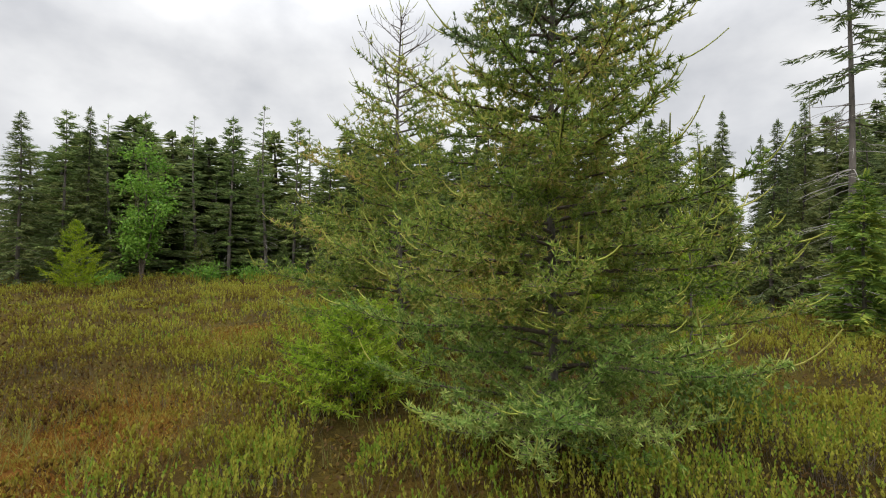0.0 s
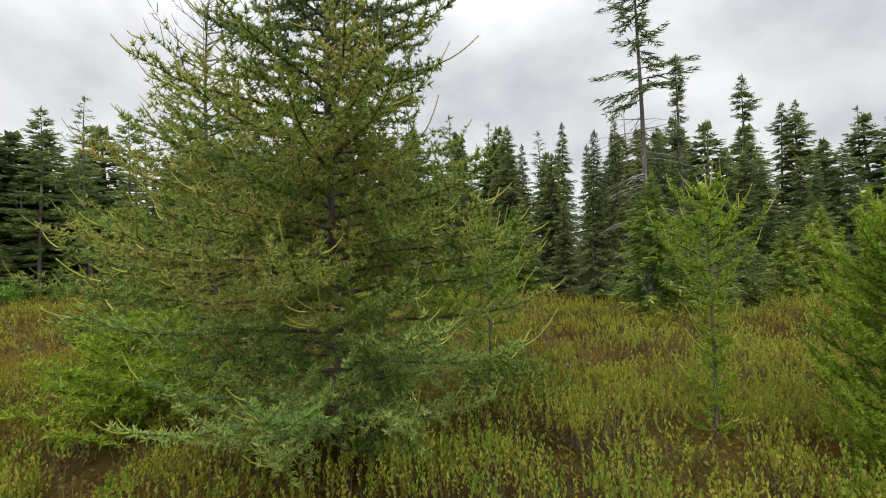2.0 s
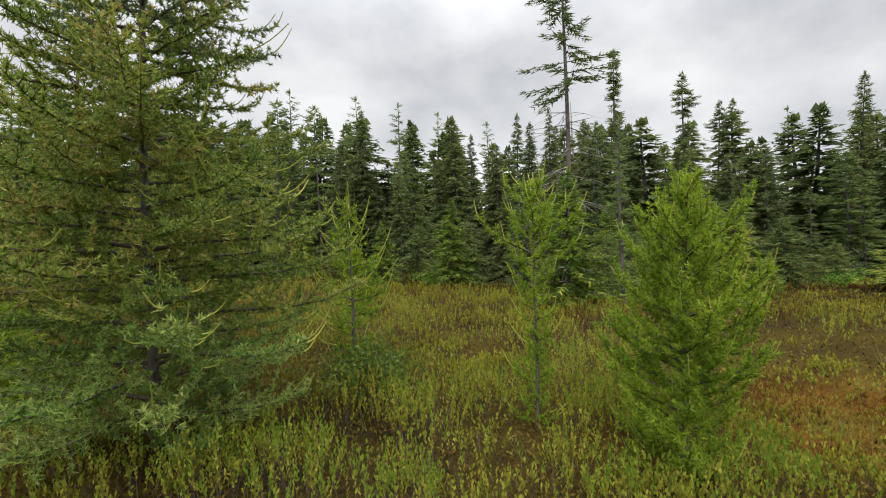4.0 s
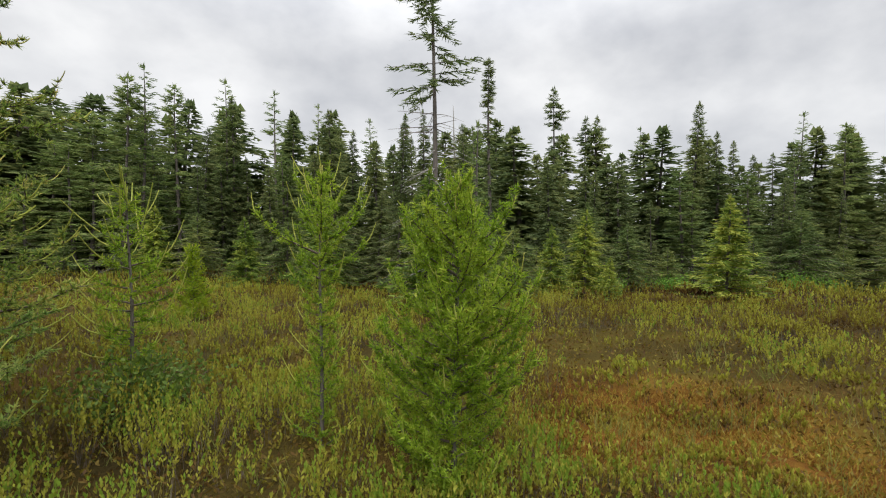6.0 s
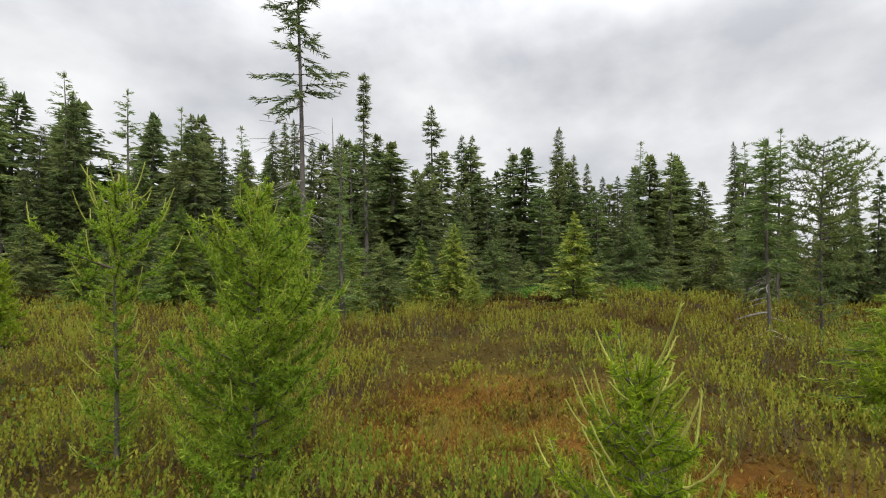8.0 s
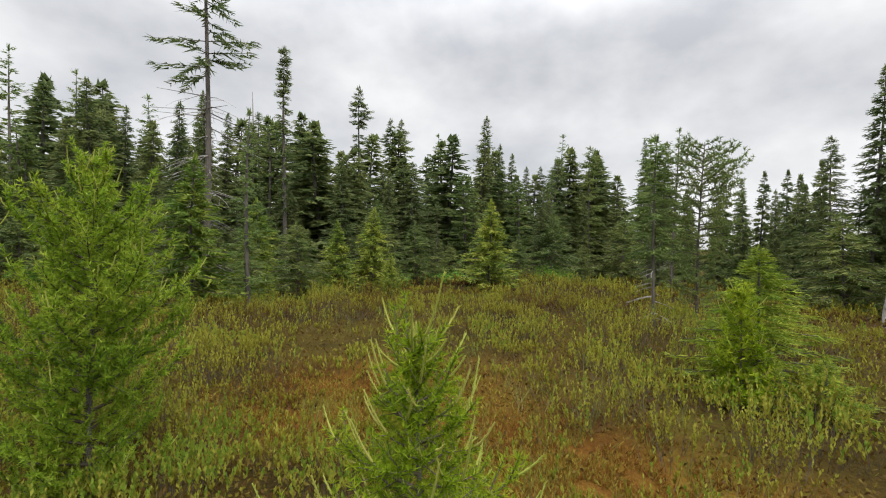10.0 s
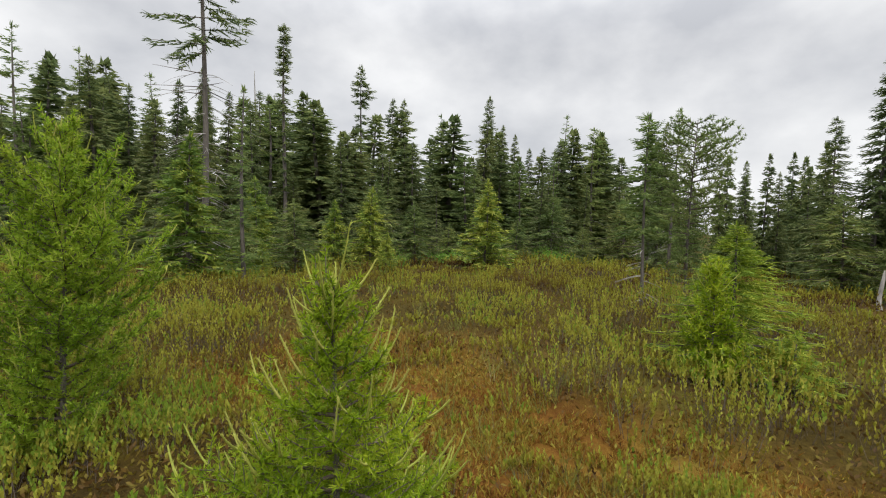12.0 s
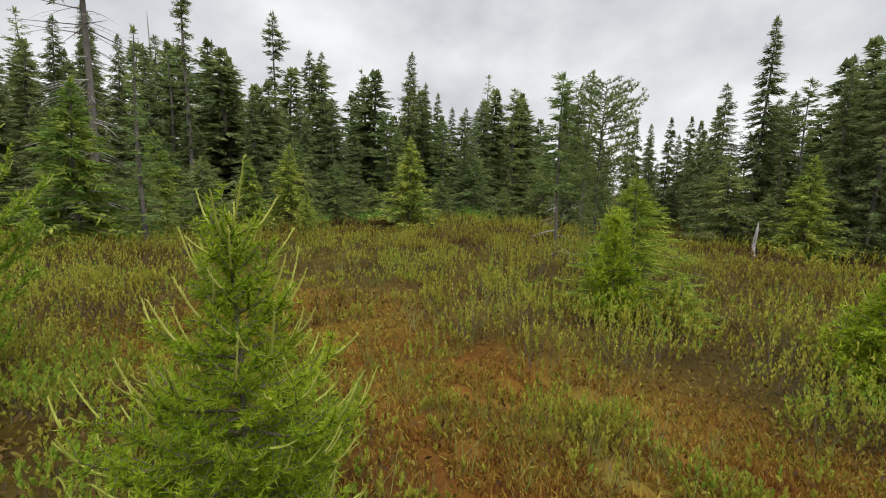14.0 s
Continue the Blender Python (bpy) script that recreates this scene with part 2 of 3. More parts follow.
# hollows where the red and ochre moss lies open: x, y, radius
HOLLOWS = ((-3.1, 4.3, 0.8), (-2.9, 3.2, 0.7), (-3.4, 7.6, 0.7), (5.5, 2.3, 0.75), (6.1, 1.6, 0.8), (5.3, -0.6, 0.75), (5.4, -1.3, 0.85), (5.9, 0.3, 0.6), (5.9, -1.9, 0.5), (5.9, -0.7, 0.6))


def hollow(x, y):
    return np.clip(sum(bump(x, y, *h) for h in HOLLOWS), 0, 1)


def height(x, y):
    x, y = np.asarray(x, float), np.asarray(y, float)
    h = 0.22 * bump(x, y, 11.0, 3.0, 5.0) + 0.12 * bump(x, y, -6, 20, 12) - 0.16 * bump(x, y, 3.2, -1.8, 1.5)
    near = np.clip(1.6 - np.hypot(x - 6, y - 6) / 30, 0, 1)
    return h + near * (0.16 * (grain(x, y, 1.7, 1) - 0.5) + 0.08 * (grain(x, y, 0.55, 2) - 0.5)) - 0.10 * hollow(x, y)


# ---------------------------------------------------------------- ground
def axis(a, b, fine, step):
    mid = np.arange(a, b + fine / 2, fine)
    out = np.cumsum(step * 1.22 ** np.arange(26))
    return np.concatenate([a - out[::-1], mid, b + out])


gx, gy = np.meshgrid(axis(-10, 18, 0.18, 0.25), axis(-6, 20, 0.18, 0.25), indexing="ij")
nx, ny = gx.shape
ii, jj = np.meshgrid(np.arange(nx - 1), np.arange(ny - 1), indexing="ij")
gf = np.stack([ii * ny + jj, (ii + 1) * ny + jj, (ii + 1) * ny + jj + 1, ii * ny + jj + 1], -1).reshape(-1, 4)
gv = np.stack([gx, gy, height(gx, gy)], -1).reshape(-1, 3)
ground = tagged(new("ground", mesh_of("ground", gv, gf, M_GROUND)), "peat bog floor of ochre and red sphagnum moss", "ground", kind="structure")
moss = ground.data.attributes.new("moss", "FLOAT", "POINT")
moss.data.foreach_set("value", np.clip(1.3 * hollow(gv[:, 0], gv[:, 1]) + 0.6 * (grain(gv[:, 0], gv[:, 1], 1.3, 5) - 0.55), 0, 1).astype(np.float32))
ground.data.polygons.foreach_set("use_smooth", np.ones(len(gf), dtype=bool))


def on(x, y):
    return float(height(x, y))


# ---------------------------------------------------------------- trees


def limb_line(rng, z, az, length, rise, droop, lift, n=7):
    """A limb that leaves the trunk at height z, sinks by droop along its way and lifts its tip."""
    s = np.linspace(0, 1, n)
    out = length * s
    up = length * (rise * s - droop * s * s + lift * s ** 4)
    bend = length * rng.normal(0, 0.12) * s * s
    c, d = math.cos(az), math.sin(az)
    return np.stack([out * c - bend * d, out * d + bend * c, z + up], -1)


def along(line, s):
    """Points and directions at the fractions s of a line."""
    k = np.clip(s, 0, 0.999) * (len(line) - 1)
    i = k.astype(int)
    f = (k - i)[:, None]
    return line[i] * (1 - f) + line[i + 1] * f, unit(line[i + 1] - line[i])


def needles_on(rng, line, step, count, size, width, lean=0.6):
    """Rosettes of needles along a twig."""
    total = np.linalg.norm(np.diff(line, axis=0), axis=1).sum()
    n = max(2, int(total / step))
    p, d = along(line, (np.arange(n) + rng.random(n)) / n)
    p, d = np.repeat(p, count, 0), np.repeat(d, count, 0)
    way = unit(rng.normal(size=p.shape)) + d * lean + np.array([0, 0, 0.25])
    return slivers(rng, p, way, size * rng.uniform(0.6, 1.15, len(p)), width)


def tris(f):
    return np.concatenate([f[:, [0, 1, 2]], f[:, [0, 2, 3]]])


def finger(rng, line, thick):
    """A new shoot: a pale soft stem, thinning to its tip, with short needles pressed to it."""
    v, f = tube(line, thick * np.linspace(1.0, 0.55, len(line)), 4)
    return join([(v, tris(f)), needles_on(rng, line, 0.010, 3, 0.015, 0.0045, 1.5)])


def larch(name, seed, tall, limbs, reach, needle, label, low=0.08, droop=0.25, rise=0.25, lift=0.2, shoots=1.0, step=0.03, size=0.026,
          count=5, wide=0.006, fuzz=1.0, twig=0.4, thick=0.016, shoot=0.16, bare=0.0, tips=1, coat=False, ragged=0.2, soar=0.7, open_top=0.0):
    """A tamarack: trunk, limbs that each carry twigs with rosettes of needles, pale new shoots at the ends. reach(s): crown radius at height s."""
    rng = np.random.default_rng(seed)
    root = new(name)
    k = np.linspace(0, 1, 12)
    wob = np.stack([0.02 * tall * np.sin(k * 5 + seed) * k, 0.02 * tall * np.cos(k * 4 + seed) * k, tall * k * 0.985 - 0.08], -1)
    wob[:, :2] *= 0.6
    part("trunk", mesh_of("trunk", *tube(wob, thick * tall * 0.55 * (1 - k) ** 0.8 + 0.004, 8), M_BARK), root)
    if coat:
        tagged(part("foliage", mesh_of("foliage", *needles_on(rng, wob[2:], step * 0.4, count, size * 1.2, wide, 0.3), needle(0.5)), root), kind="stuff")
    for i in range(limbs):
        s = low + (1 - low) * ((i + rng.random()) / limbs) ** 0.95
        s = min(s, 0.985)
        az = i * 2.39996 + rng.normal(0, 0.3)
        length = max(0.06, reach(s) * rng.uniform(0.83 - ragged, 0.84 + ragged))
        foot, _ = along(wob, np.array([s]))
        up = rise + soar * max(0, s - 0.55)
        line = limb_line(rng, 0, az, length, up, droop, lift) + foot[0]
        wood, twigs = tube(line, np.linspace(0.006 + 0.008 * length, 0.0018, len(line)), 4), []
        green, pale = [], []
        green_from = bare * max(0, (s - 0.6) / 0.4)
        nt = max(3, int(length * 15 * fuzz * (1 - open_top * max(0, s - 0.55) / 0.45)))
        for j in range(nt):
            f = 0.12 + 0.88 * (j + rng.random()) / nt
            p, d = along(line, np.array([f]))
            p, d = p[0], d[0]
            turn = (1 if j % 2 else -1) * rng.uniform(0.5, 1.25)
            side = np.array([d[0] * math.cos(turn) - d[1] * math.sin(turn), d[0] * math.sin(turn) + d[1] * math.cos(turn), d[2]])
            tl = twig * length * (1.05 - f) * rng.uniform(0.4, 1.1) + 0.07
            q = np.linspace(0, 1, 4)[:, None]
            tline = p + side * tl * q + np.array([0, 0, 1.0]) * tl * (rng.normal(-0.1, 0.45) * q + 0.2 * q * q)
            if rng.random() > green_from:
                green.append(needles_on(rng, tline, step, count, size, wide))
            twigs.append(tube(tline[::3], np.array([0.003, 0.0012]), 3))
            if rng.random() < 0.10 * shoots and f > 0.5:
                sl = shoot * rng.uniform(0.5, 1.2)
                sline = tline[-1] + side * sl * q + np.array([0, 0, 1.0]) * sl * (rng.uniform(-0.3, 0.1) * q + rng.uniform(0.2, 0.8) * q * q)
                pale.append(finger(rng, sline, 0.002 + 0.03 * shoot))
        if rng.random() > green_from:
            green.append(needles_on(rng, line[1:], step, count, size, wide))
        if shoots:
            for _ in range(tips):
                sl = shoot * rng.uniform(0.7, 1.5)
                d = unit(line[-1] - line[-2]) + rng.normal(0, 0.2, 3)
                q = np.linspace(0, 1, 5)[:, None]
                sline = line[-1] + d * sl * q + np.array([0, 0, 1.0]) * sl * (rng.uniform(-0.15, 0.1) * q + rng.uniform(0.2, 0.9) * q * q)
                pale.append(finger(rng, sline, 0.002 + 0.03 * shoot))
        limb = part("limb", mesh_of("limb", *wood, M_TWIG), root)
        tagged(part("twig_spray", mesh_of("twig_spray", *join(twigs), M_TWIG), limb), kind="stuff")
        if green:
            tagged(part("foliage", mesh_of("foliage", *join(green), needle(s)), limb), kind="stuff")
        if pale:
            tagged(part("new_growth", mesh_of("new_growth", *join(pale), M_SHOOT), limb, "pale yellow-green new shoots"), kind="stuff")
    if shoots:
        pale = []
        for _ in range(3):
            q = np.linspace(0, 1, 5)[:, None]
            pale.append(finger(rng, wob[-1] + (np.array([0, 0, 1.0]) + rng.normal(0, 0.13, 3)) * shoot * rng.uniform(0.6, 1.1) * q, 0.002 + 0.03 * shoot))
        part("leader", mesh_of("leader", *join(pale), M_SHOOT), root, "pale upright leading shoot")
    return tagged(root, label, "tree")


def conifer(name, seed, tall, radius, label, needle, low=0.06, whorls=38, arms=5, sprays=16, blade=0.11, droop=0.35, club=0.0, sparse=None, power=0.75,
            dead=0, clear=0.0, thick=0.011, flat=0.30):
    """A spruce or fir: trunk, crown of short sprays set along drooping branches, dead lower twigs. sparse(s): share of branches kept at height s."""
    rng = np.random.default_rng(seed)
    root = new(name)
    k = np.linspace(0, 1, 9)
    line = np.stack([0.012 * tall * np.sin(k * 4 + seed), 0.012 * tall * np.cos(k * 3 + seed), tall * k - 0.1], -1)
    line[:, :2] -= line[0, :2]
    part("trunk", mesh_of("trunk", *tube(line, thick * tall * (1 - k) ** 0.85 + 0.006, 7), M_BARK), root)
    base, way, size, wood, grey = [], [], [], [], []
    for w in range(whorls):
        s0 = low + (0.985 - low) * (w / (whorls - 1)) ** 0.92
        for a in range(arms):
            s = min(0.985, max(low, s0 + rng.uniform(-0.6, 0.6) / whorls + rng.normal(0, 0.01)))
            if sparse and rng.random() > sparse(s):
                continue
            az = a * 2 * np.pi / arms + w * 1.9 + rng.normal(0, 0.35)
            reach = radius * ((1 - s) / (1 - low)) ** power * rng.uniform(0.55, 1.12) + 0.05 * radius
            if club and s > 0.8:
                reach = max(reach, radius * club * min(1, (1.01 - s) / 0.16) * rng.uniform(0.5, 1))
            if reach <= 0.02:
                continue
            foot, _ = along(line, np.array([s]))
            tilt = 0.5 * max(0, s - 0.6)
            limb = limb_line(rng, 0, az, reach, tilt, droop, droop * 0.6, 5) + foot[0]
            if reach > 0.5 and sprays > 14:
                wood.append(tube(limb[::4], np.array([0.004 + 0.008 * reach, 0.003]), 3))
            if s < clear:
                continue
            n = max(6, int(sprays * (0.35 + reach / radius)))
            f = 0.10 + 0.90 * (np.arange(n) + rng.random(n)) / n
            p, d = along(limb, f)
            turn = np.where(np.arange(n) % 2, 1, -1) * rng.uniform(0.35, 1.05, n)
            c, q = np.cos(turn), np.sin(turn)
            side = np.stack([d[:, 0] * c - d[:, 1] * q, d[:, 0] * q + d[:, 1] * c, d[:, 2] + rng.normal(-0.10, 0.20, n)], -1)
            long = np.minimum(0.42 * reach * (1.12 - f) + 0.35 * blade, 1.7 * blade) * rng.uniform(0.7, 1.3, n)
            base.append(p + np.array([0, 0, 1.0]) * (rng.normal(-0.1, 0.22, n) * blade)[:, None])
            way.append(side)
            size.append(long)
    tip = line[-1] + np.array([0, 0, -0.02 * tall])
    base.append(np.repeat(tip[None], 9, 0) + rng.normal(0, 0.004 * tall, (9, 3)))
    way.append(rng.normal(0, 0.22, (9, 3)) + np.array([0, 0, 1.0]))
    size.append(np.full(9, blade * 1.3))
    for _ in range(dead):
        s = rng.uniform(0.06, max(0.35, clear))
        az = rng.uniform(0, 6.28)
        foot, _ = along(line, np.array([s]))
        grey.append(tube(limb_line(rng, 0, az, radius * rng.uniform(0.4, 0.95), -0.1, 0.35, 0.1, 5) + foot[0], np.linspace(0.009, 0.002, 5), 3))
        p0 = grey[-1][0][6]
        grey.append(tube(limb_line(rng, 0, az + rng.normal(0, 0.9), radius * 0.35, -0.1, 0.3, 0, 4) + p0, np.linspace(0.005, 0.002, 4), 3))
    base, way, size = np.concatenate(base), np.concatenate(way), np.concatenate(size)
    if wood:
        tagged(part("bough_frame", mesh_of("bough_frame", *join(wood), M_TWIG), root), kind="stuff")
    tagged(part("crown", mesh_of("crown", *slivers(rng, base, way, size, np.minimum(size, 1.3 * blade) * flat), needle), root), kind="stuff")
    if grey:
        tagged(part("dead_wood", mesh_of("dead_wood", *join(grey), M_DEAD), root, "bare grey dead twigs"), kind="stuff")
    return tagged(root, label, "tree")


def stand(tree, x, y, scale=1.0, turn=0.0, wide=1.0, lean=0.0):
    m = pose(x, y, on(x, y) - 0.03, 0, lean, turn) @ Matrix.Diagonal((scale * wide, scale * wide, scale, 1))
    tree.matrix_basis = m
    return m


def leafy(name, seed, tall, radius, stems, count, leaf, needle, label, category="shrub"):
    """A broad-leaved bush or small tree: several forking stems and a loose crown of leaves in clumps."""
    rng = np.random.default_rng(seed)
    root = new(name)
    green = []
    for i in range(stems):
        az, out = i * 2.4 + rng.normal(0, 0.3), radius * rng.uniform(0.15, 0.8)
        q = np.linspace(0, 1, 6)
        top = tall * rng.uniform(0.7, 1.0) * (1 - 0.35 * (out / radius) ** 2)
        line = np.stack([out * np.cos(az) * q ** 1.3, out * np.sin(az) * q ** 1.3, top * q - 0.05], -1) + rng.normal(0, 0.012 * tall, (6, 3)) * q[:, None]
        part("stem", mesh_of("stem", *tube(line, np.linspace(0.006 + 0.008 * tall, 0.003, 6), 5), M_TWIG), root)
        n = max(1, count // stems)
        knots = 9
        p, _ = along(line, 0.25 + 0.75 * rng.random(knots))
        p = p + rng.normal(0, 0.22 * radius, (knots, 3)) * np.array([1, 1, 0.6])
        k = rng.integers(0, knots, n)
        b = p[k] + rng.normal(0, 0.13 * radius + 0.02, (n, 3)) * np.array([1, 1, 0.8])
        b[:, 2] = np.maximum(b[:, 2], 0.04)
        way = rng.normal(size=(n, 3)) + np.array([0, 0, 0.25])
        green.append(leaves(rng, b, way, leaf * rng.uniform(0.6, 1.3, n), leaf * 0.6))
    tagged(part("crown", mesh_of("crown", *join(green), needle), root), kind="stuff")
    return tagged(root, label, category)


def blue(s):
    return M_LARCH_BLUE if s < 0.2 else M_LARCH if s < 0.56 else M_LARCH_GREY


# near trees, each at its own place
BIG_S, BIG_R = (0, 0.05, 0.15, 0.3, 0.42, 0.55, 0.65, 0.8, 1), (0.95, 1.25, 1.45, 1.45, 1.25, 1.08, 1.0, 0.7, 0.04)
big = larch("tamarack", 3, 5.0, 165, lambda s: float(np.interp(s, BIG_S, BIG_R)), blue, "large dense tamarack with blue-green lower boughs and sparse crown",
            low=0.03, droop=0.3, rise=0.22, lift=0.25, step=0.036, count=10, size=0.043, wide=0.012, fuzz=1.75, twig=0.3, thick=0.012, bare=0.62, shoot=0.11, shoots=1.6, coat=True, ragged=0.19, soar=0.95, open_top=0.5)
stand(big, 0.78, 3.25)
second = larch("tamarack", 8, 4.75, 104, lambda s: 1.85 * (1 - s) ** 0.65 * min(1, s * 4 + 0.45) + 0.03, lambda s: M_LARCH, "tamarack with a sparse twiggy top standing in the heath",
               low=0.1, droop=0.2, rise=0.22, lift=0.2, step=0.05, count=6, size=0.07, wide=0.019, fuzz=1.1, bare=1.5, shoots=0.6, shoot=0.1, soar=1.1, ragged=0.26)
stand(second, -0.56, 6.0)
low_bush = larch("tamarack", 11, 1.0, 56, lambda s: 0.95 * (1 - s) ** 0.5, lambda s: M_LARCH_BRIGHT, "low spreading green tamarack bush",
                 low=0.05, droop=0.15, rise=0.35, step=0.034, size=0.06, wide=0.014, fuzz=1.5, shoots=0.0)
stand(low_bush, -0.85, 4.3)
SAP_S, SAP_R = (0, 0.5, 0.62, 0.75, 0.88, 1), (0.17, 0.12, 0.2, 0.36, 0.27, 0.03)
sapling = larch("tamarack", 14, 1.95, 54, lambda s: float(np.interp(s, SAP_S, SAP_R)), lambda s: M_LARCH_BRIGHT, "slender young tamarack with an open yellow-green top",
                low=0.05, droop=0.1, rise=0.4, lift=0.3, shoot=0.075, step=0.015, size=0.034, wide=0.008, count=8, fuzz=1.6, twig=0.16, coat=True, shoots=0.8, thick=0.012, ragged=0.4, soar=0.4)
stand(sapling, 3.38, 2.68)
COL_S, COL_R = (0, 0.15, 0.4, 0.6, 0.75, 0.9, 1), (0.32, 0.38, 0.43, 0.43, 0.31, 0.12, 0.02)
column = larch("tamarack", 17, 1.95, 96, lambda s: float(np.interp(s, COL_S, COL_R)), lambda s: M_LARCH_BRIGHT, "bushy ragged bright green young tamarack",
               low=0.02, droop=0.12, rise=0.5, lift=0.3, shoot=0.045, step=0.016, size=0.036, wide=0.008, count=7, fuzz=2.5, twig=0.3, coat=True, shoots=0.5, thick=0.014, ragged=0.34, soar=0.7)
stand(column, 3.92, 1.85)
near = larch("tamarack", 21, 1.24, 78, lambda s: 0.66 * (1 - s) ** 1.05 + 0.02, lambda s: M_LARCH_YELLOW, "small bright tamarack with long pale new shoots",
             low=0.04, droop=0.1, rise=0.2, lift=0.25, step=0.013, size=0.030, wide=0.0048, count=9, fuzz=3.0, twig=0.28, shoots=1.4, shoot=0.075, tips=1, coat=True, ragged=0.3, soar=1.2)
stand(near, 4.17, -0.26, turn=95)
thin = larch("tamarack", 25, 1.85, 34, lambda s: 0.52 * (1 - s) ** 0.6 * min(1, s * 2), lambda s: M_LARCH_BRIGHT, "thin young tamarack with open tiered branches",
             low=0.15, droop=0.1, rise=0.2, lift=0.2, step=0.025, size=0.05, wide=0.012, fuzz=1.6, thick=0.014)
stand(thin, 2.22, 4.15)
for seed, x, y, tall, wide in ((26, 2.8, 8.3, 1.3, 0.4), (27, 7.72, -0.66, 1.08, 0.33), (28, 7.4, -2.5, 0.8, 0.5), (29, -11.6, 14.6, 2.4, 1.2)):
    small = larch("tamarack", seed, tall, 44, lambda s: wide * (1 - s) ** 0.8 + 0.03, lambda s: M_LARCH_YELLOW, "small yellow-green tamarack in the heath",
                  low=0.05, droop=0.1, rise=0.3, lift=0.2, step=0.03, size=0.06, wide=0.015, count=6, fuzz=1.8 / max(1, wide), shoots=0.3, shoot=0.06, thick=0.012, coat=True)
    stand(small, x, y)

# young firs and spruces in the open and along the edge
young = conifer("young_spruce", 31, 2.2, 0.95, "young spruce with yellow-green tips at the forest edge", M_FIR, low=0.02, whorls=26, arms=6, sprays=34, blade=0.1, droop=0.1, power=0.85)
stand(young, 12.25, 4.83)
tagged(young, group="young spruces along the edge")
fir = conifer("young_fir", 33, 1.45, 0.85, "broad bright green young fir in the heath", M_FIR_BRIGHT, low=0.02, whorls=26, arms=7, sprays=64, blade=0.055, droop=0.05, power=0.85, flat=0.17)
stand(fir, 8.2, -0.72)
side_fir = conifer("young_fir", 34, 0.6, 0.42, "small bright fir beside a taller one", M_FIR_BRIGHT, low=0.02, whorls=16, arms=7, sprays=36, blade=0.05, droop=0.05, power=0.7, flat=0.17)
stand(side_fir, 7.9, -1.22)
for x, y, tall in ((6.71, 7.31, 2.8), (9.76, 7.28, 1.7), (8.6, 8.6, 2.2), (11.0, 7.4, 2.1), (7.7, 6.6, 0.9), (14.2, 6.2, 1.2), (4.2, 13.2, 2.0), (6.0, 12.2, 2.6), (10.4, 6.2, 1.0), (15.2, -3.0, 2.2), (2.0, 16.4, 2.4)):
    copy_thing(young, pose(x, y, on(x, y) - 0.03, 0, 0, x * 77) @ Matrix.Diagonal((tall / 2.4, tall / 2.4, tall / 2.2, 1)))

# ---- forest
def spruce(label, seed, radius=1.2, **more):
    return conifer("black_spruce", seed, 8.0, radius, label, M_SPRUCE, **more)


def tufted(s):
    return 0.9 if s < 0.55 or s > 0.84 else 0.5


protos = [
    spruce("dense dark black spruce in the forest edge", 41, radius=1.35, whorls=44, sprays=34, blade=0.16, droop=0.35, dead=8),
    spruce("narrow black spruce with a club-shaped top", 42, radius=0.85, whorls=46, sprays=32, blade=0.13, club=0.95, droop=0.4, dead=14, clear=0.15, sparse=tufted, power=0.55),
    spruce("shaggy black spruce with dead lower twigs", 43, radius=1.15, whorls=42, sprays=34, blade=0.16, droop=0.5, dead=26, clear=0.15),
    spruce("broad spruce with drooping layered branches", 44, radius=1.8, whorls=36, sprays=46, blade=0.17, droop=0.3, power=0.7, flat=0.22),
    conifer("larch", 45, 8.0, 1.5, "grey-green larch with an open ragged crown", M_FARLARCH, whorls=34, arms=4, sprays=34, blade=0.15, droop=0.05, power=0.45, dead=12, clear=0.1, sparse=lambda s: 0.85, flat=0.35),
    conifer("larch", 46, 8.0, 1.0, "thin grey larch with a nearly bare top", M_FARLARCH, whorls=38, arms=4, sprays=20, blade=0.15, droop=-0.1, power=0.4, dead=20, clear=0.1, sparse=lambda s: 0.95 - 0.4 * s, flat=0.3),
    spruce("distant dark black spruce", 47, radius=1.5, whorls=30, sprays=14, blade=0.30, droop=0.35, flat=0.62),
    spruce("distant shaggy black spruce", 48, radius=1.2, whorls=30, sprays=14, blade=0.28, droop=0.45, club=0.5, flat=0.62),
]
used = set()


def plant(i, x, y, tall, turn=0.0, wide=1.0):
    k = tall / 8.0
    m = pose(x, y, on(x, y) - 0.03, 0, 0, turn) @ Matrix.Diagonal((k * wide, k * wide, k, 1))
    if i in used:
        own = protos[i].matrix_basis.to_scale()
        return copy_thing(protos[i], m @ Matrix.Diagonal((1 / own.x, 1 / own.y, 1 / own.z, 1)))
    used.add(i)
    protos[i].matrix_basis = m
    return tagged(protos[i], group="trees of the forest")


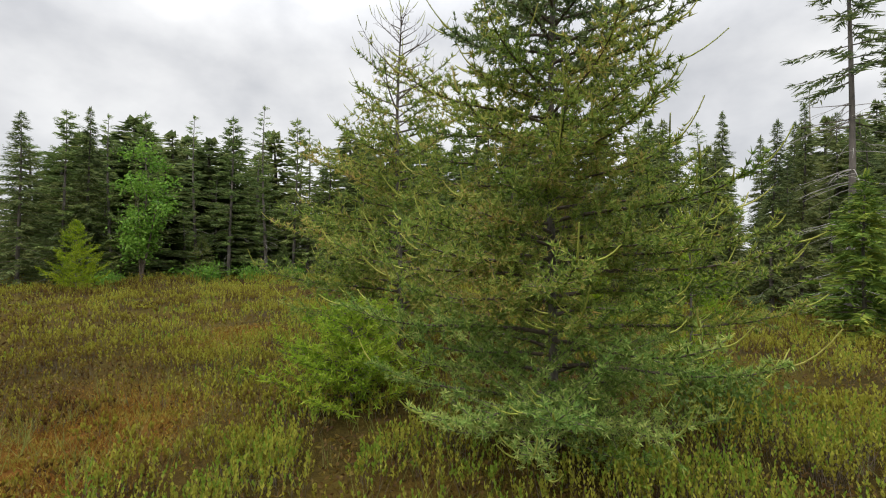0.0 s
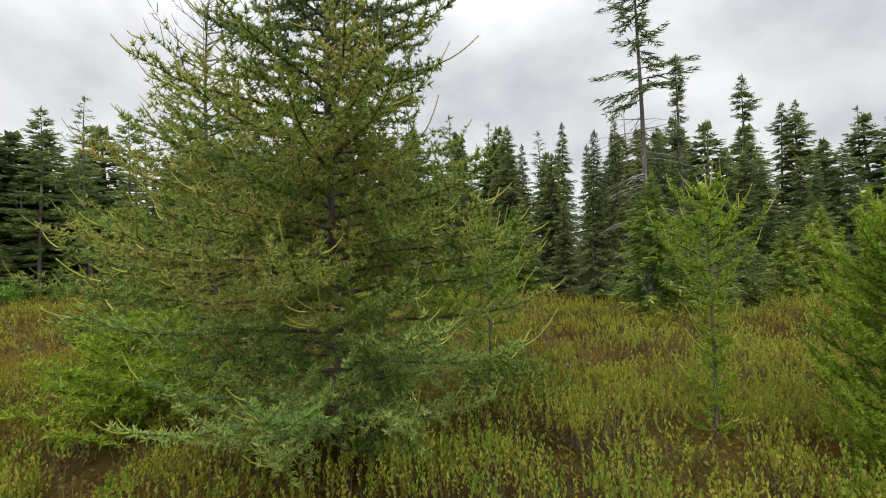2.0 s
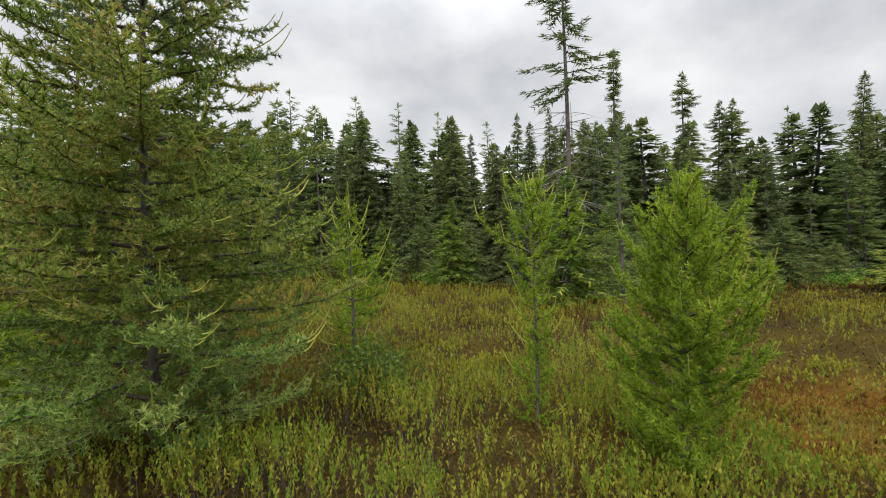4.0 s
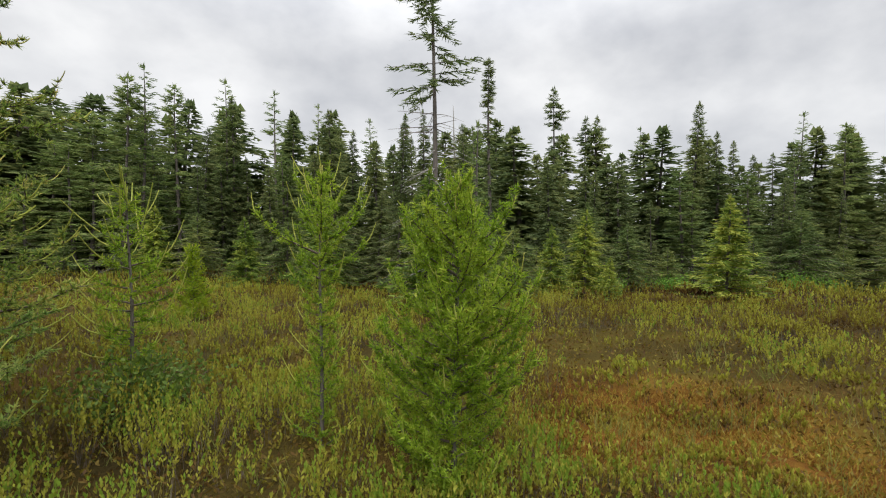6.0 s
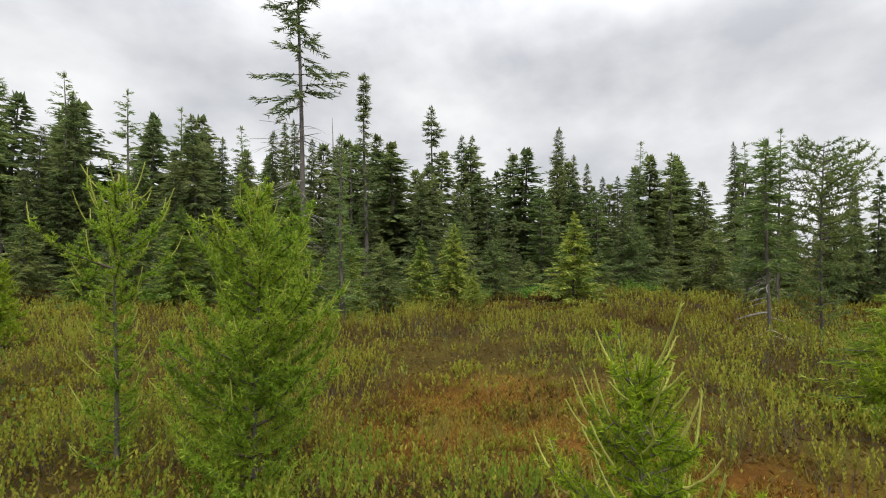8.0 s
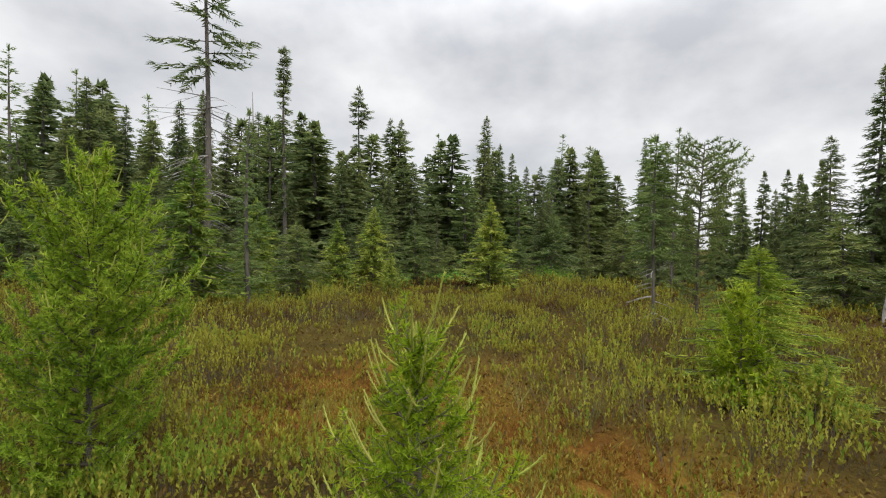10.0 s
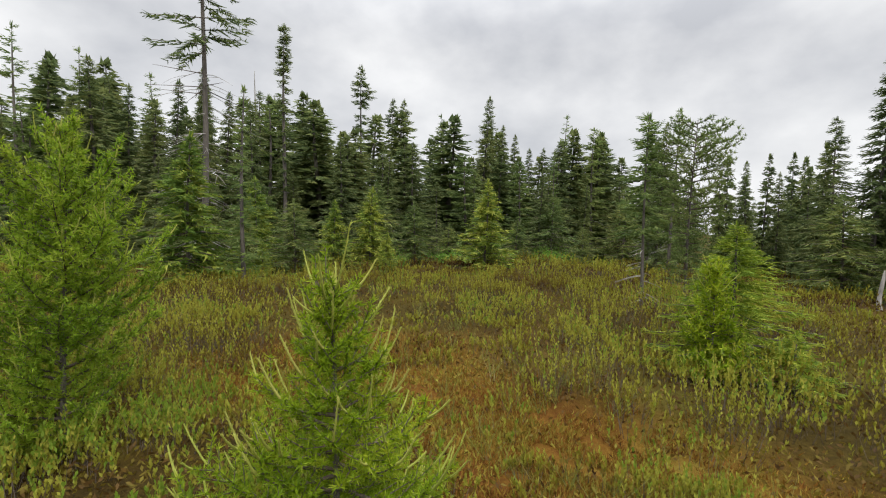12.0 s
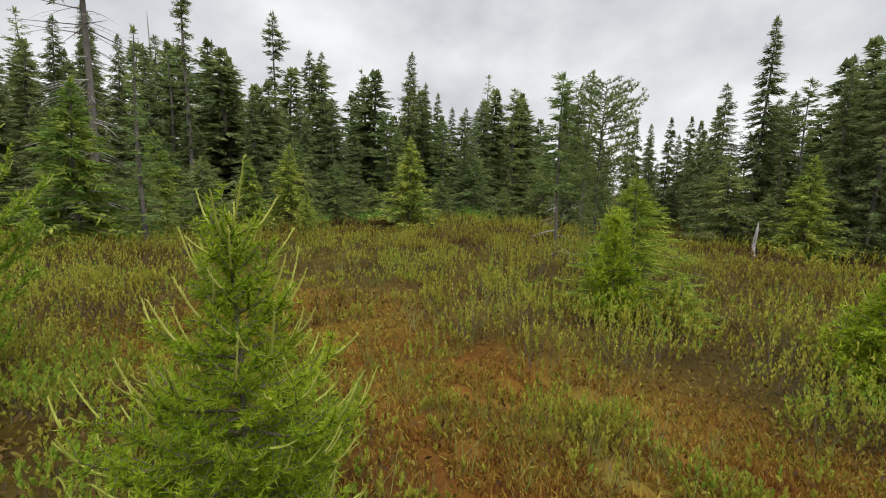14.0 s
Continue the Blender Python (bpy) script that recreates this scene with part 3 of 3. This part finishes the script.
# tall trees that stand out of the forest: kind, x, y, height
TALL_LEFT = ((3, -15.6, 16.9, 6.6), (4, -14.6, 17.8, 7.0), (0, -14.1, 18.2, 7.2), (5, -13.4, 18.7, 7.0), (4, -12.6, 19.3, 7.2), (5, -10.8, 20.3, 7.4), (4, -9.7, 20.9, 7.5), (5, -8.2, 21.5, 8.2),
             (4, -7.1, 21.9, 7.6), (5, -6.5, 22.1, 7.2), (0, 9.6, 14.0, 5.0), (0, 10.2, 13.6, 5.3), (3, 11.0, 13.0, 5.4))
TALL_MIDDLE = ((4, 1.1, 17.5, 6.7), (5, 1.6, 17.5, 7.1), (4, 2.7, 17.5, 6.5), (5, 4.0, 17.5, 6.9), (0, 4.3, 17.6, 6.4), (5, 5.8, 17.3, 6.8), (5, 7.1, 17.0, 6.5), (2, 7.9, 16.8, 5.7), (0, 8.5, 16.6, 5.6),
               (5, 9.0, 16.4, 6.0), (0, 12.7, 21.3, 7.9), (1, 9.6, 22.5, 7.2))
TALL_RIGHT = ((1, 15.1, 12.8, 7.3), (1, 17.3, 12.5, 6.5), (1, 16.5, 12.6, 6.4), (0, 18.7, 9.45, 6.6), (0, 19.2, 8.9, 5.4), (0, 19.4, 8.4, 5.0), (0, 19.7, 7.9, 4.5), (5, 17.7, 11.1, 5.8), (5, 20.8, 7.06, 5.9),
              (4, 20.9, 5.8, 5.3), (0, 20.6, 6.5, 5.0), (1, 20.1, 7.5, 4.5), (2, 21.5, 4.1, 5.4))
TALL_EAST = ((0, 17.8, -2.1, 5.7), (3, 17.8, -1.4, 4.2), (4, 17.8, -3.1, 4.2), (0, 16.2, -3.6, 4.3), (3, 16.1, -4.1, 4.8), (0, 15.4, 1.9, 3.9), (5, 15.0, 1.5, 4.1), (5, 16.4, 2.4, 4.2), (0, 7.7, 10.8, 4.6), (2, 8.2, 10.6, 4.9), (0, 9.3, 10.1, 4.3))
TALL_GAP = ((6, 19.6, 0.6, 3.0), (0, 20.2, -0.1, 3.2), (7, 19.9, 1.3, 3.3), (0, 20.8, 0.9, 3.7), (6, 20.9, -0.6, 3.6), (7, 21.6, 0.3, 3.9), (6, 21.9, 1.4, 4.0), (7, 22.3, -0.4, 4.0), (6, 19.2, -0.9, 3.1), (7, 18.6, -1.1, 3.6), (6, 19.0, 2.0, 3.2))
for group in (TALL_LEFT, TALL_MIDDLE, TALL_RIGHT, TALL_EAST, TALL_GAP):
    for i, x, y, tall in group:
        plant(i, x, y, tall, x * 131.0, 0.95)

snag = conifer("black_spruce", 51, 8.3, 1.3, "tall gaunt spruce with dead drooping limbs and tufted top", M_SPRUCE, low=0.45, whorls=26, arms=5, sprays=34, blade=0.12, droop=0.34, power=0.55, flat=0.26,
               sparse=lambda s: 0.42 if s < 0.8 else 0.9, dead=60, clear=0.52, thick=0.0082)
stand(snag, 7.4, 8.46)
pole = conifer("black_spruce", 52, 6.9, 0.27, "thin pole-like black spruce with a dense tip", M_SPRUCE, low=0.3, whorls=46, arms=5, sprays=20, blade=0.13, droop=0.3, power=0.15,
               sparse=lambda s: 0.5 if s < 0.8 else 0.95, dead=24)
stand(pole, 10.78, 10.94)
spire = conifer("larch", 53, 3.6, 0.55, "pale spindly larch with a long bare leader", M_FARLARCH, low=0.05, whorls=30, arms=4, sprays=14, blade=0.1, droop=-0.15, power=0.8, flat=0.25)
stand(spire, 7.3, 6.5)
gaunt = conifer("larch", 54, 2.9, 0.45, "thin half-dead larch with grey trunk in the heath", M_FARLARCH, low=0.3, whorls=30, arms=4, sprays=20, blade=0.1, droop=0.1, power=0.3, dead=14, clear=0.4, thick=0.007, sparse=lambda s: 0.8, flat=0.25)
stand(gaunt, 10.4, 0.7)
OPEN_S, OPEN_R = (0.15, 0.5, 0.75, 0.92, 1), (0.3, 0.5, 0.78, 0.62, 0.15)
open_larch = larch("larch", 55, 2.85, 64, lambda s: float(np.interp(s, OPEN_S, OPEN_R)), lambda s: M_FARLARCH, "open grey-green larch with a rounded twiggy crown",
                   low=0.15, droop=0.12, rise=0.2, lift=0.15, step=0.045, size=0.06, wide=0.015, count=6, fuzz=1.5, shoots=0.0, thick=0.012, bare=0.15, soar=0.4)
stand(open_larch, 10.71, 0.2)
sq = np.linspace(0, 1, 6)
stump_line = np.stack([0.06 * sq, 0.02 * np.sin(sq * 5), 0.75 * sq - 0.05], -1)
stump = new("dead_stump", mesh_of("dead_stump", *tube(stump_line, np.array([0.05, 0.036, 0.032, 0.03, 0.026, 0.01]), 8), M_DEAD))
stump.matrix_basis = pose(14.3, -2.1, on(14.3, -2.1))
tagged(stump, "weathered grey dead stump standing in the heath", "stump")

pq = np.linspace(0, 1, 9)
pole_rng = np.random.default_rng(57)
dead_pole = new("dead_tree")
pole_line = np.stack([0.08 * np.sin(pq * 4), 0.06 * np.sin(pq * 3 + 1), 4.6 * pq - 0.1], -1)
part("trunk", mesh_of("trunk", *tube(pole_line, 0.045 * (1 - pq) ** 0.8 + 0.006, 6), M_DEAD), dead_pole)
for f in np.linspace(0.4, 0.97, 16):
    foot, _ = along(pole_line, np.array([f]))
    twig_line = limb_line(pole_rng, 0, pole_rng.uniform(0, 6.28), pole_rng.uniform(0.12, 0.45) * (1.15 - f), 0.1, 0.5, 0.2, 5) + foot[0]
    part("twig", mesh_of("twig", *tube(twig_line, np.linspace(0.006, 0.002, 5), 4), M_DEAD), dead_pole)
stand(dead_pole, 12.0, 15.1, 1.47)
tagged(dead_pole, "bare grey dead spruce pole with broken twigs", "tree")

# low firs that fill the foot of the forest
EDGE_FIRS = ((5.4, 13.6), (6.6, 12.6), (8.9, 11.0), (9.4, 9.6), (10.6, 8.7), (11.7, 8.1), (12.8, 7.6), (13.6, 7.0), (15.4, 5.9), (16.6, 5.3), (17.8, 4.8), (19.2, 4.0), (3.2, 15.6), (1.2, 17.6), (-0.6, 19.0),
             (-3.0, 20.4), (-5.2, 20.6), (-7.4, 21.4), (-10.4, 20.0), (-13.0, 18.6), (-15.0, 18.0), (16.6, -1.6), (16.0, -2.4), (15.9, -3.4), (8.3, 9.4), (7.9, 7.7), (9.0, 7.6))
low_fir = conifer("low_fir", 35, 2.0, 1.05, "low bushy fir with pale tips at the foot of the forest", M_FIR_SHADE, low=0.02, whorls=18, arms=6, sprays=32, blade=0.12, droop=0.22, power=0.6, flat=0.2)
tagged(low_fir, group="low firs at the foot of the forest")
rng = np.random.default_rng(36)
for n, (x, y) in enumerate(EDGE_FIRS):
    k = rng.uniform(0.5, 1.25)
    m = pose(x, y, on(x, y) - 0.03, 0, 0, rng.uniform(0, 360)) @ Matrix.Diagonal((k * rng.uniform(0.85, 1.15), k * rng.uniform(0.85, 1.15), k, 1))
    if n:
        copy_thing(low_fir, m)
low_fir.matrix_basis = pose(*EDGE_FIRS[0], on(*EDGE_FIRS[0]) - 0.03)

# broad-leaved bushes along the forest edge
birch = leafy("birch", 61, 5.6, 1.5, 4, 3200, 0.14, M_BROAD, "light green birch before the dark conifers", "tree")
stand(birch, -11.9, 18.2)
bush = leafy("leafy_bush", 62, 0.9, 1.1, 9, 1500, 0.09, M_BROAD, "low bright green leafy bush at the forest edge")
stand(bush, -9.6, 18.6)
tagged(bush, group="bushes along the edge")
for x, y, k in ((-8.0, 19.4, 0.9), (-12.5, 17.0, 0.8), (-6.6, 20.3, 0.7), (5.6, 12.6, 0.6), (13.2, 6.6, 0.55), (14.6, 5.8, 0.5), (15.8, 5.0, 0.6), (11.6, 7.2, 0.5)):
    copy_thing(bush, pose(x, y, on(x, y) - 0.03, 0, 0, x * 50) @ Matrix.Diagonal((k, k, k, 1)))
dark_bush = leafy("leafy_bush", 63, 0.55, 0.62, 14, 2600, 0.045, M_DARKLEAF, "dark green leafy bush round a young tamarack")
stand(dark_bush, 2.3, 3.95)

# forest edge as a line round the clearing, walked with the trees on the left hand
EDGE = ((-40, 24), (-20, 20), (-16, 19), (-8, 22.5), (-2, 21), (2, 18), (5, 14.5), (8, 12.5), (10.5, 9.5), (13, 8), (16.5, 5.6), (19.5, 4.2), (22, 2.0), (25.5, 1.4), (25.5, -0.9), (17.4, -1.5), (16.4, -3), (15, -8), (8, -16),
        (-10, -18), (-30, -6))
rng = np.random.default_rng(5)
for n, ((x0, y0), (x1, y1)) in enumerate(zip(EDGE, EDGE[1:] + EDGE[:1])):
    run = math.hypot(x1 - x0, y1 - y0)
    nx_, ny_ = -(y1 - y0) / run, (x1 - x0) / run
    seen = min(x0, x1) >= -20 and max(x0, x1) <= 28 and min(y0, y1) > -9
    for row, (back, gap) in enumerate(((0.4, 1.3), (1.6, 1.15), (3.0, 1.2), (5.5, 1.35), (9.0, 1.9)) if seen else ((0.5, 2.2), (3.0, 2.6))):
        many = max(1, int(run / gap))
        for j in range(many):
            f = (j + rng.random()) / many
            b = back + rng.normal(0, 0.4)
            x, y = x0 + (x1 - x0) * f + nx_ * b, y0 + (y1 - y0) * f + ny_ * b
            base = 7.0 if x < 0 else 4.1 if x > 22 and y < 4 else max(4.9, 7.1 - 0.15 * x)
            tall = base * (0.62, 0.82, 0.95, 1.05, 1.15)[row] * rng.uniform(0.78, 1.15)
            if row > 1 or not seen:
                kind = 6 + int(rng.random() < 0.5)
            else:
                kind = int(rng.choice(6, p=[0.06, 0.03, 0.07, 0.17, 0.55, 0.12] if x < 0 else [0.32, 0.14, 0.2, 0.16, 0.1, 0.08]))
            plant(kind, x, y, tall, rng.uniform(0, 360), rng.uniform(1.0, 1.45) * (1.55 if x < 0 else 1.0) * (1.55 if row > 1 else 1.0))

# ---------------------------------------------------------------- heath shrubs and sedges


def inside(x, y):
    """Open bog: within the line of the forest edge."""
    hit = np.zeros(len(x), dtype=bool)
    for (ax, ay), (bx, by) in zip(EDGE, EDGE[1:] + EDGE[:1]):
        if ay != by:
            hit ^= ((ay > y) != (by > y)) & (x < (bx - ax) * (y - ay) / (by - ay) + ax)
    return hit


def dist(x, y):
    return np.hypot(x - np.clip(x, 0, 3.3), y - np.clip(y, -1.4, 0))


def heath(name, seed, area, shrubs, shoots, count, leaf, tall, carpet, label, keep):
    """Low domed shrubs over an area (x0, x1, y0, y1): so many to the square metre, each a bundle of upright leafy shoots, older leaves below and fresh ones at the tips, over a carpet of short
    sprigs and old leaves, so many to the square metre."""
    rng = np.random.default_rng(seed)
    x0, x1, y0, y1 = area
    n = int((x1 - x0) * (y1 - y0) * shrubs)
    cx, cy = rng.uniform(x0, x1, n), rng.uniform(y0, y1, n)
    # sparser where the bog stretches away behind the walk
    shown = (cy > -2.6 - 0.25 * (cx - 3.3)) & (cy > -1.15 * cx - 2.0)
    dens = np.clip(0.5 + 1.6 * (grain(cx, cy, 0.7, 9) - 0.25), 0.52, 1) * (1 - 0.6 * hollow(cx, cy)) * np.where(shown, 1.0, 0.12)
    ok = keep(cx, cy) & (rng.random(n) < dens)
    cx, cy = cx[ok], cy[ok]
    n = len(cx)
    swell = 0.55 * grain(cx, cy, 1.6, 10) + 0.45 * grain(cx, cy, 0.5, 11)
    r = 0.95 * tall * rng.uniform(0.55, 1.35, n)
    top = tall * (0.35 + 1.15 * np.clip(1.7 * swell - 0.35, 0, 1)) * rng.uniform(0.8, 1.2, n) * (1 - 0.45 * hollow(cx, cy))
    hue = 0.54 + 0.40 * (grain(cx, cy, 2.6, 21) - 0.5) + 0.30 * (grain(cx, cy, 0.9, 22) - 0.5) + rng.normal(0, 0.07, n)
    hue = hue - 0.10 * hollow(cx, cy) - 0.10 * bump(cx, cy, -4.0, 6.0, 3.6) + 0.15 * bump(cx, cy, 0.8, 2.0, 2.8)
    hue = np.where(rng.random(n) < 0.05, 0.86, hue)
    each = np.maximum(3, (shoots * rng.uniform(0.7, 1.3, n)).astype(int))
    k = np.repeat(np.arange(n), each)
    m = len(k)
    f, az = np.sqrt(rng.random(m)), rng.uniform(0, 6.283, m)
    ox, oy = f * np.cos(az), f * np.sin(az)
    x, y = cx[k] + 0.75 * r[k] * ox, cy[k] + 0.75 * r[k] * oy
    z = height(x, y)
    h = top[k] * (1.08 - 0.62 * f * f) * rng.uniform(0.72, 1.12, m)
    lean = np.stack([ox, oy], -1) * 0.3 + rng.normal(0, 0.13, (m, 2))
    s = 1 - 0.62 * (np.arange(count)[None] / count) ** 1.15 + rng.normal(0, 0.03, (m, count))
    p = np.stack([x[:, None] + lean[:, :1] * s * h[:, None], y[:, None] + lean[:, 1:] * s * h[:, None], z[:, None] + s * h[:, None]], -1).reshape(-1, 3)
    turn = rng.uniform(0, 6.283, len(p))
    up = rng.uniform(1.3, 2.6, len(p)) + 6.0 * np.clip(s.ravel() - 0.75, 0, 1)
    v, q = leaves(rng, p, np.stack([np.cos(turn), np.sin(turn), up], -1), leaf * rng.uniform(0.65, 1.2, len(p)), leaf * 0.43)
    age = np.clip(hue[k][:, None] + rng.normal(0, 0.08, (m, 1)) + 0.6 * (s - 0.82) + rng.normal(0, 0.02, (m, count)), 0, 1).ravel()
    n = int((x1 - x0) * (y1 - y0) * carpet)
    x2, y2 = rng.uniform(x0, x1, n), rng.uniform(y0, y1, n)
    shown = (y2 > -2.6 - 0.25 * (x2 - 3.3)) & (y2 > -1.15 * x2 - 2.0)
    ok = keep(x2, y2) & shown & (rng.random(n) < 1 - 0.75 * hollow(x2, y2))
    x2, y2 = x2[ok], y2[ok]
    n = len(x2)
    low = np.stack([x2, y2, height(x2, y2) + rng.uniform(0.0, 0.28, n) * tall], -1)
    turn = rng.uniform(0, 6.283, n)
    v2, q2 = leaves(rng, low, np.stack([np.cos(turn), np.sin(turn), rng.uniform(0.2, 1.3, n)], -1), leaf * rng.uniform(0.9, 1.7, n), leaf * 0.6)
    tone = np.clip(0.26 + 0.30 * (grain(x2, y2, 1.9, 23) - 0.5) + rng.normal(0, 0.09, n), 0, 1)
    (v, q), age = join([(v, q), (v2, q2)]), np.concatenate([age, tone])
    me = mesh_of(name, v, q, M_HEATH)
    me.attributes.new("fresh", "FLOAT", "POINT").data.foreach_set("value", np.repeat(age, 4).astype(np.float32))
    foot = np.stack([x, y, z - 0.02], -1)
    wood = slivers(rng, foot, np.stack([lean[:, 0], lean[:, 1], np.ones(m)], -1), h * 0.95, 0.003 + leaf * 0.08)
    tagged(new(name + "_stems", mesh_of(name + "_stems", *wood, M_TWIG)), "thin brown woody stems of the heath", "shrubs", kind="stuff")
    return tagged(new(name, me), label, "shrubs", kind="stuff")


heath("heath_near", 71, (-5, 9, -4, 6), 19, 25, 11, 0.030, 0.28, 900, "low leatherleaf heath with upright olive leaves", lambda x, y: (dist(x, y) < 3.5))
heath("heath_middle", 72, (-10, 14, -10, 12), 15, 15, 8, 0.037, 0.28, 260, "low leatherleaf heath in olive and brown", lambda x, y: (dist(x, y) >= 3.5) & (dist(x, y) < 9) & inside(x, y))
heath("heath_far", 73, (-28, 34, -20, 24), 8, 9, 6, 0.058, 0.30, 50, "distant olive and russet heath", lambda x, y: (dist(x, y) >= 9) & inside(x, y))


def sedges(seed, n):
    rng = np.random.default_rng(seed)
    x, y = rng.uniform(-6, 11, n), rng.uniform(-5, 8, n)
    ok = rng.random(n) < 0.12 * (grain(x, y, 1.1, 40) > 0.55) + 0.12 * hollow(x, y)
    x, y = np.repeat(x[ok], 9), np.repeat(y[ok], 9)
    x, y = x + rng.normal(0, 0.03, len(x)), y + rng.normal(0, 0.03, len(y))
    p = np.stack([x, y, height(x, y)], -1)
    way = np.stack([rng.normal(0, 0.35, len(x)), rng.normal(0, 0.35, len(x)), np.ones(len(x))], -1)
    v, f = slivers(rng, p, way, rng.uniform(0.12, 0.32, len(x)), 0.005)
    return tagged(new("sedges", mesh_of("sedges", v, f, M_SEDGE)), "thin straw-green sedge tufts in the moss", "grass", kind="stuff")


sedges(81, 16000)


def moss_tufts(seed, n):
    """Short ochre and red tufts that fill the hollows."""
    rng = np.random.default_rng(seed)
    k = rng.integers(0, len(HOLLOWS), n)
    c = np.array(HOLLOWS)[k]
    x, y = c[:, 0] + rng.normal(0, 0.6, n) * c[:, 2], c[:, 1] + rng.normal(0, 0.6, n) * c[:, 2]
    ok = grain(x, y, 0.16, 30) + 0.5 * grain(x, y, 0.5, 31) > 0.5
    x, y = x[ok], y[ok]
    p = np.stack([x, y, height(x, y) - 0.01], -1)
    way = np.stack([rng.normal(0, 0.6, len(x)), rng.normal(0, 0.6, len(x)), np.ones(len(x))], -1)
    v, f = slivers(rng, p, way, rng.uniform(0.02, 0.065, len(x)), 0.014)
    return tagged(new("moss_tufts", mesh_of("moss_tufts", v, f, M_MOSS)), "ochre and red sphagnum tufts in the wet hollows", "moss", kind="stuff")


moss_tufts(83, 110000)
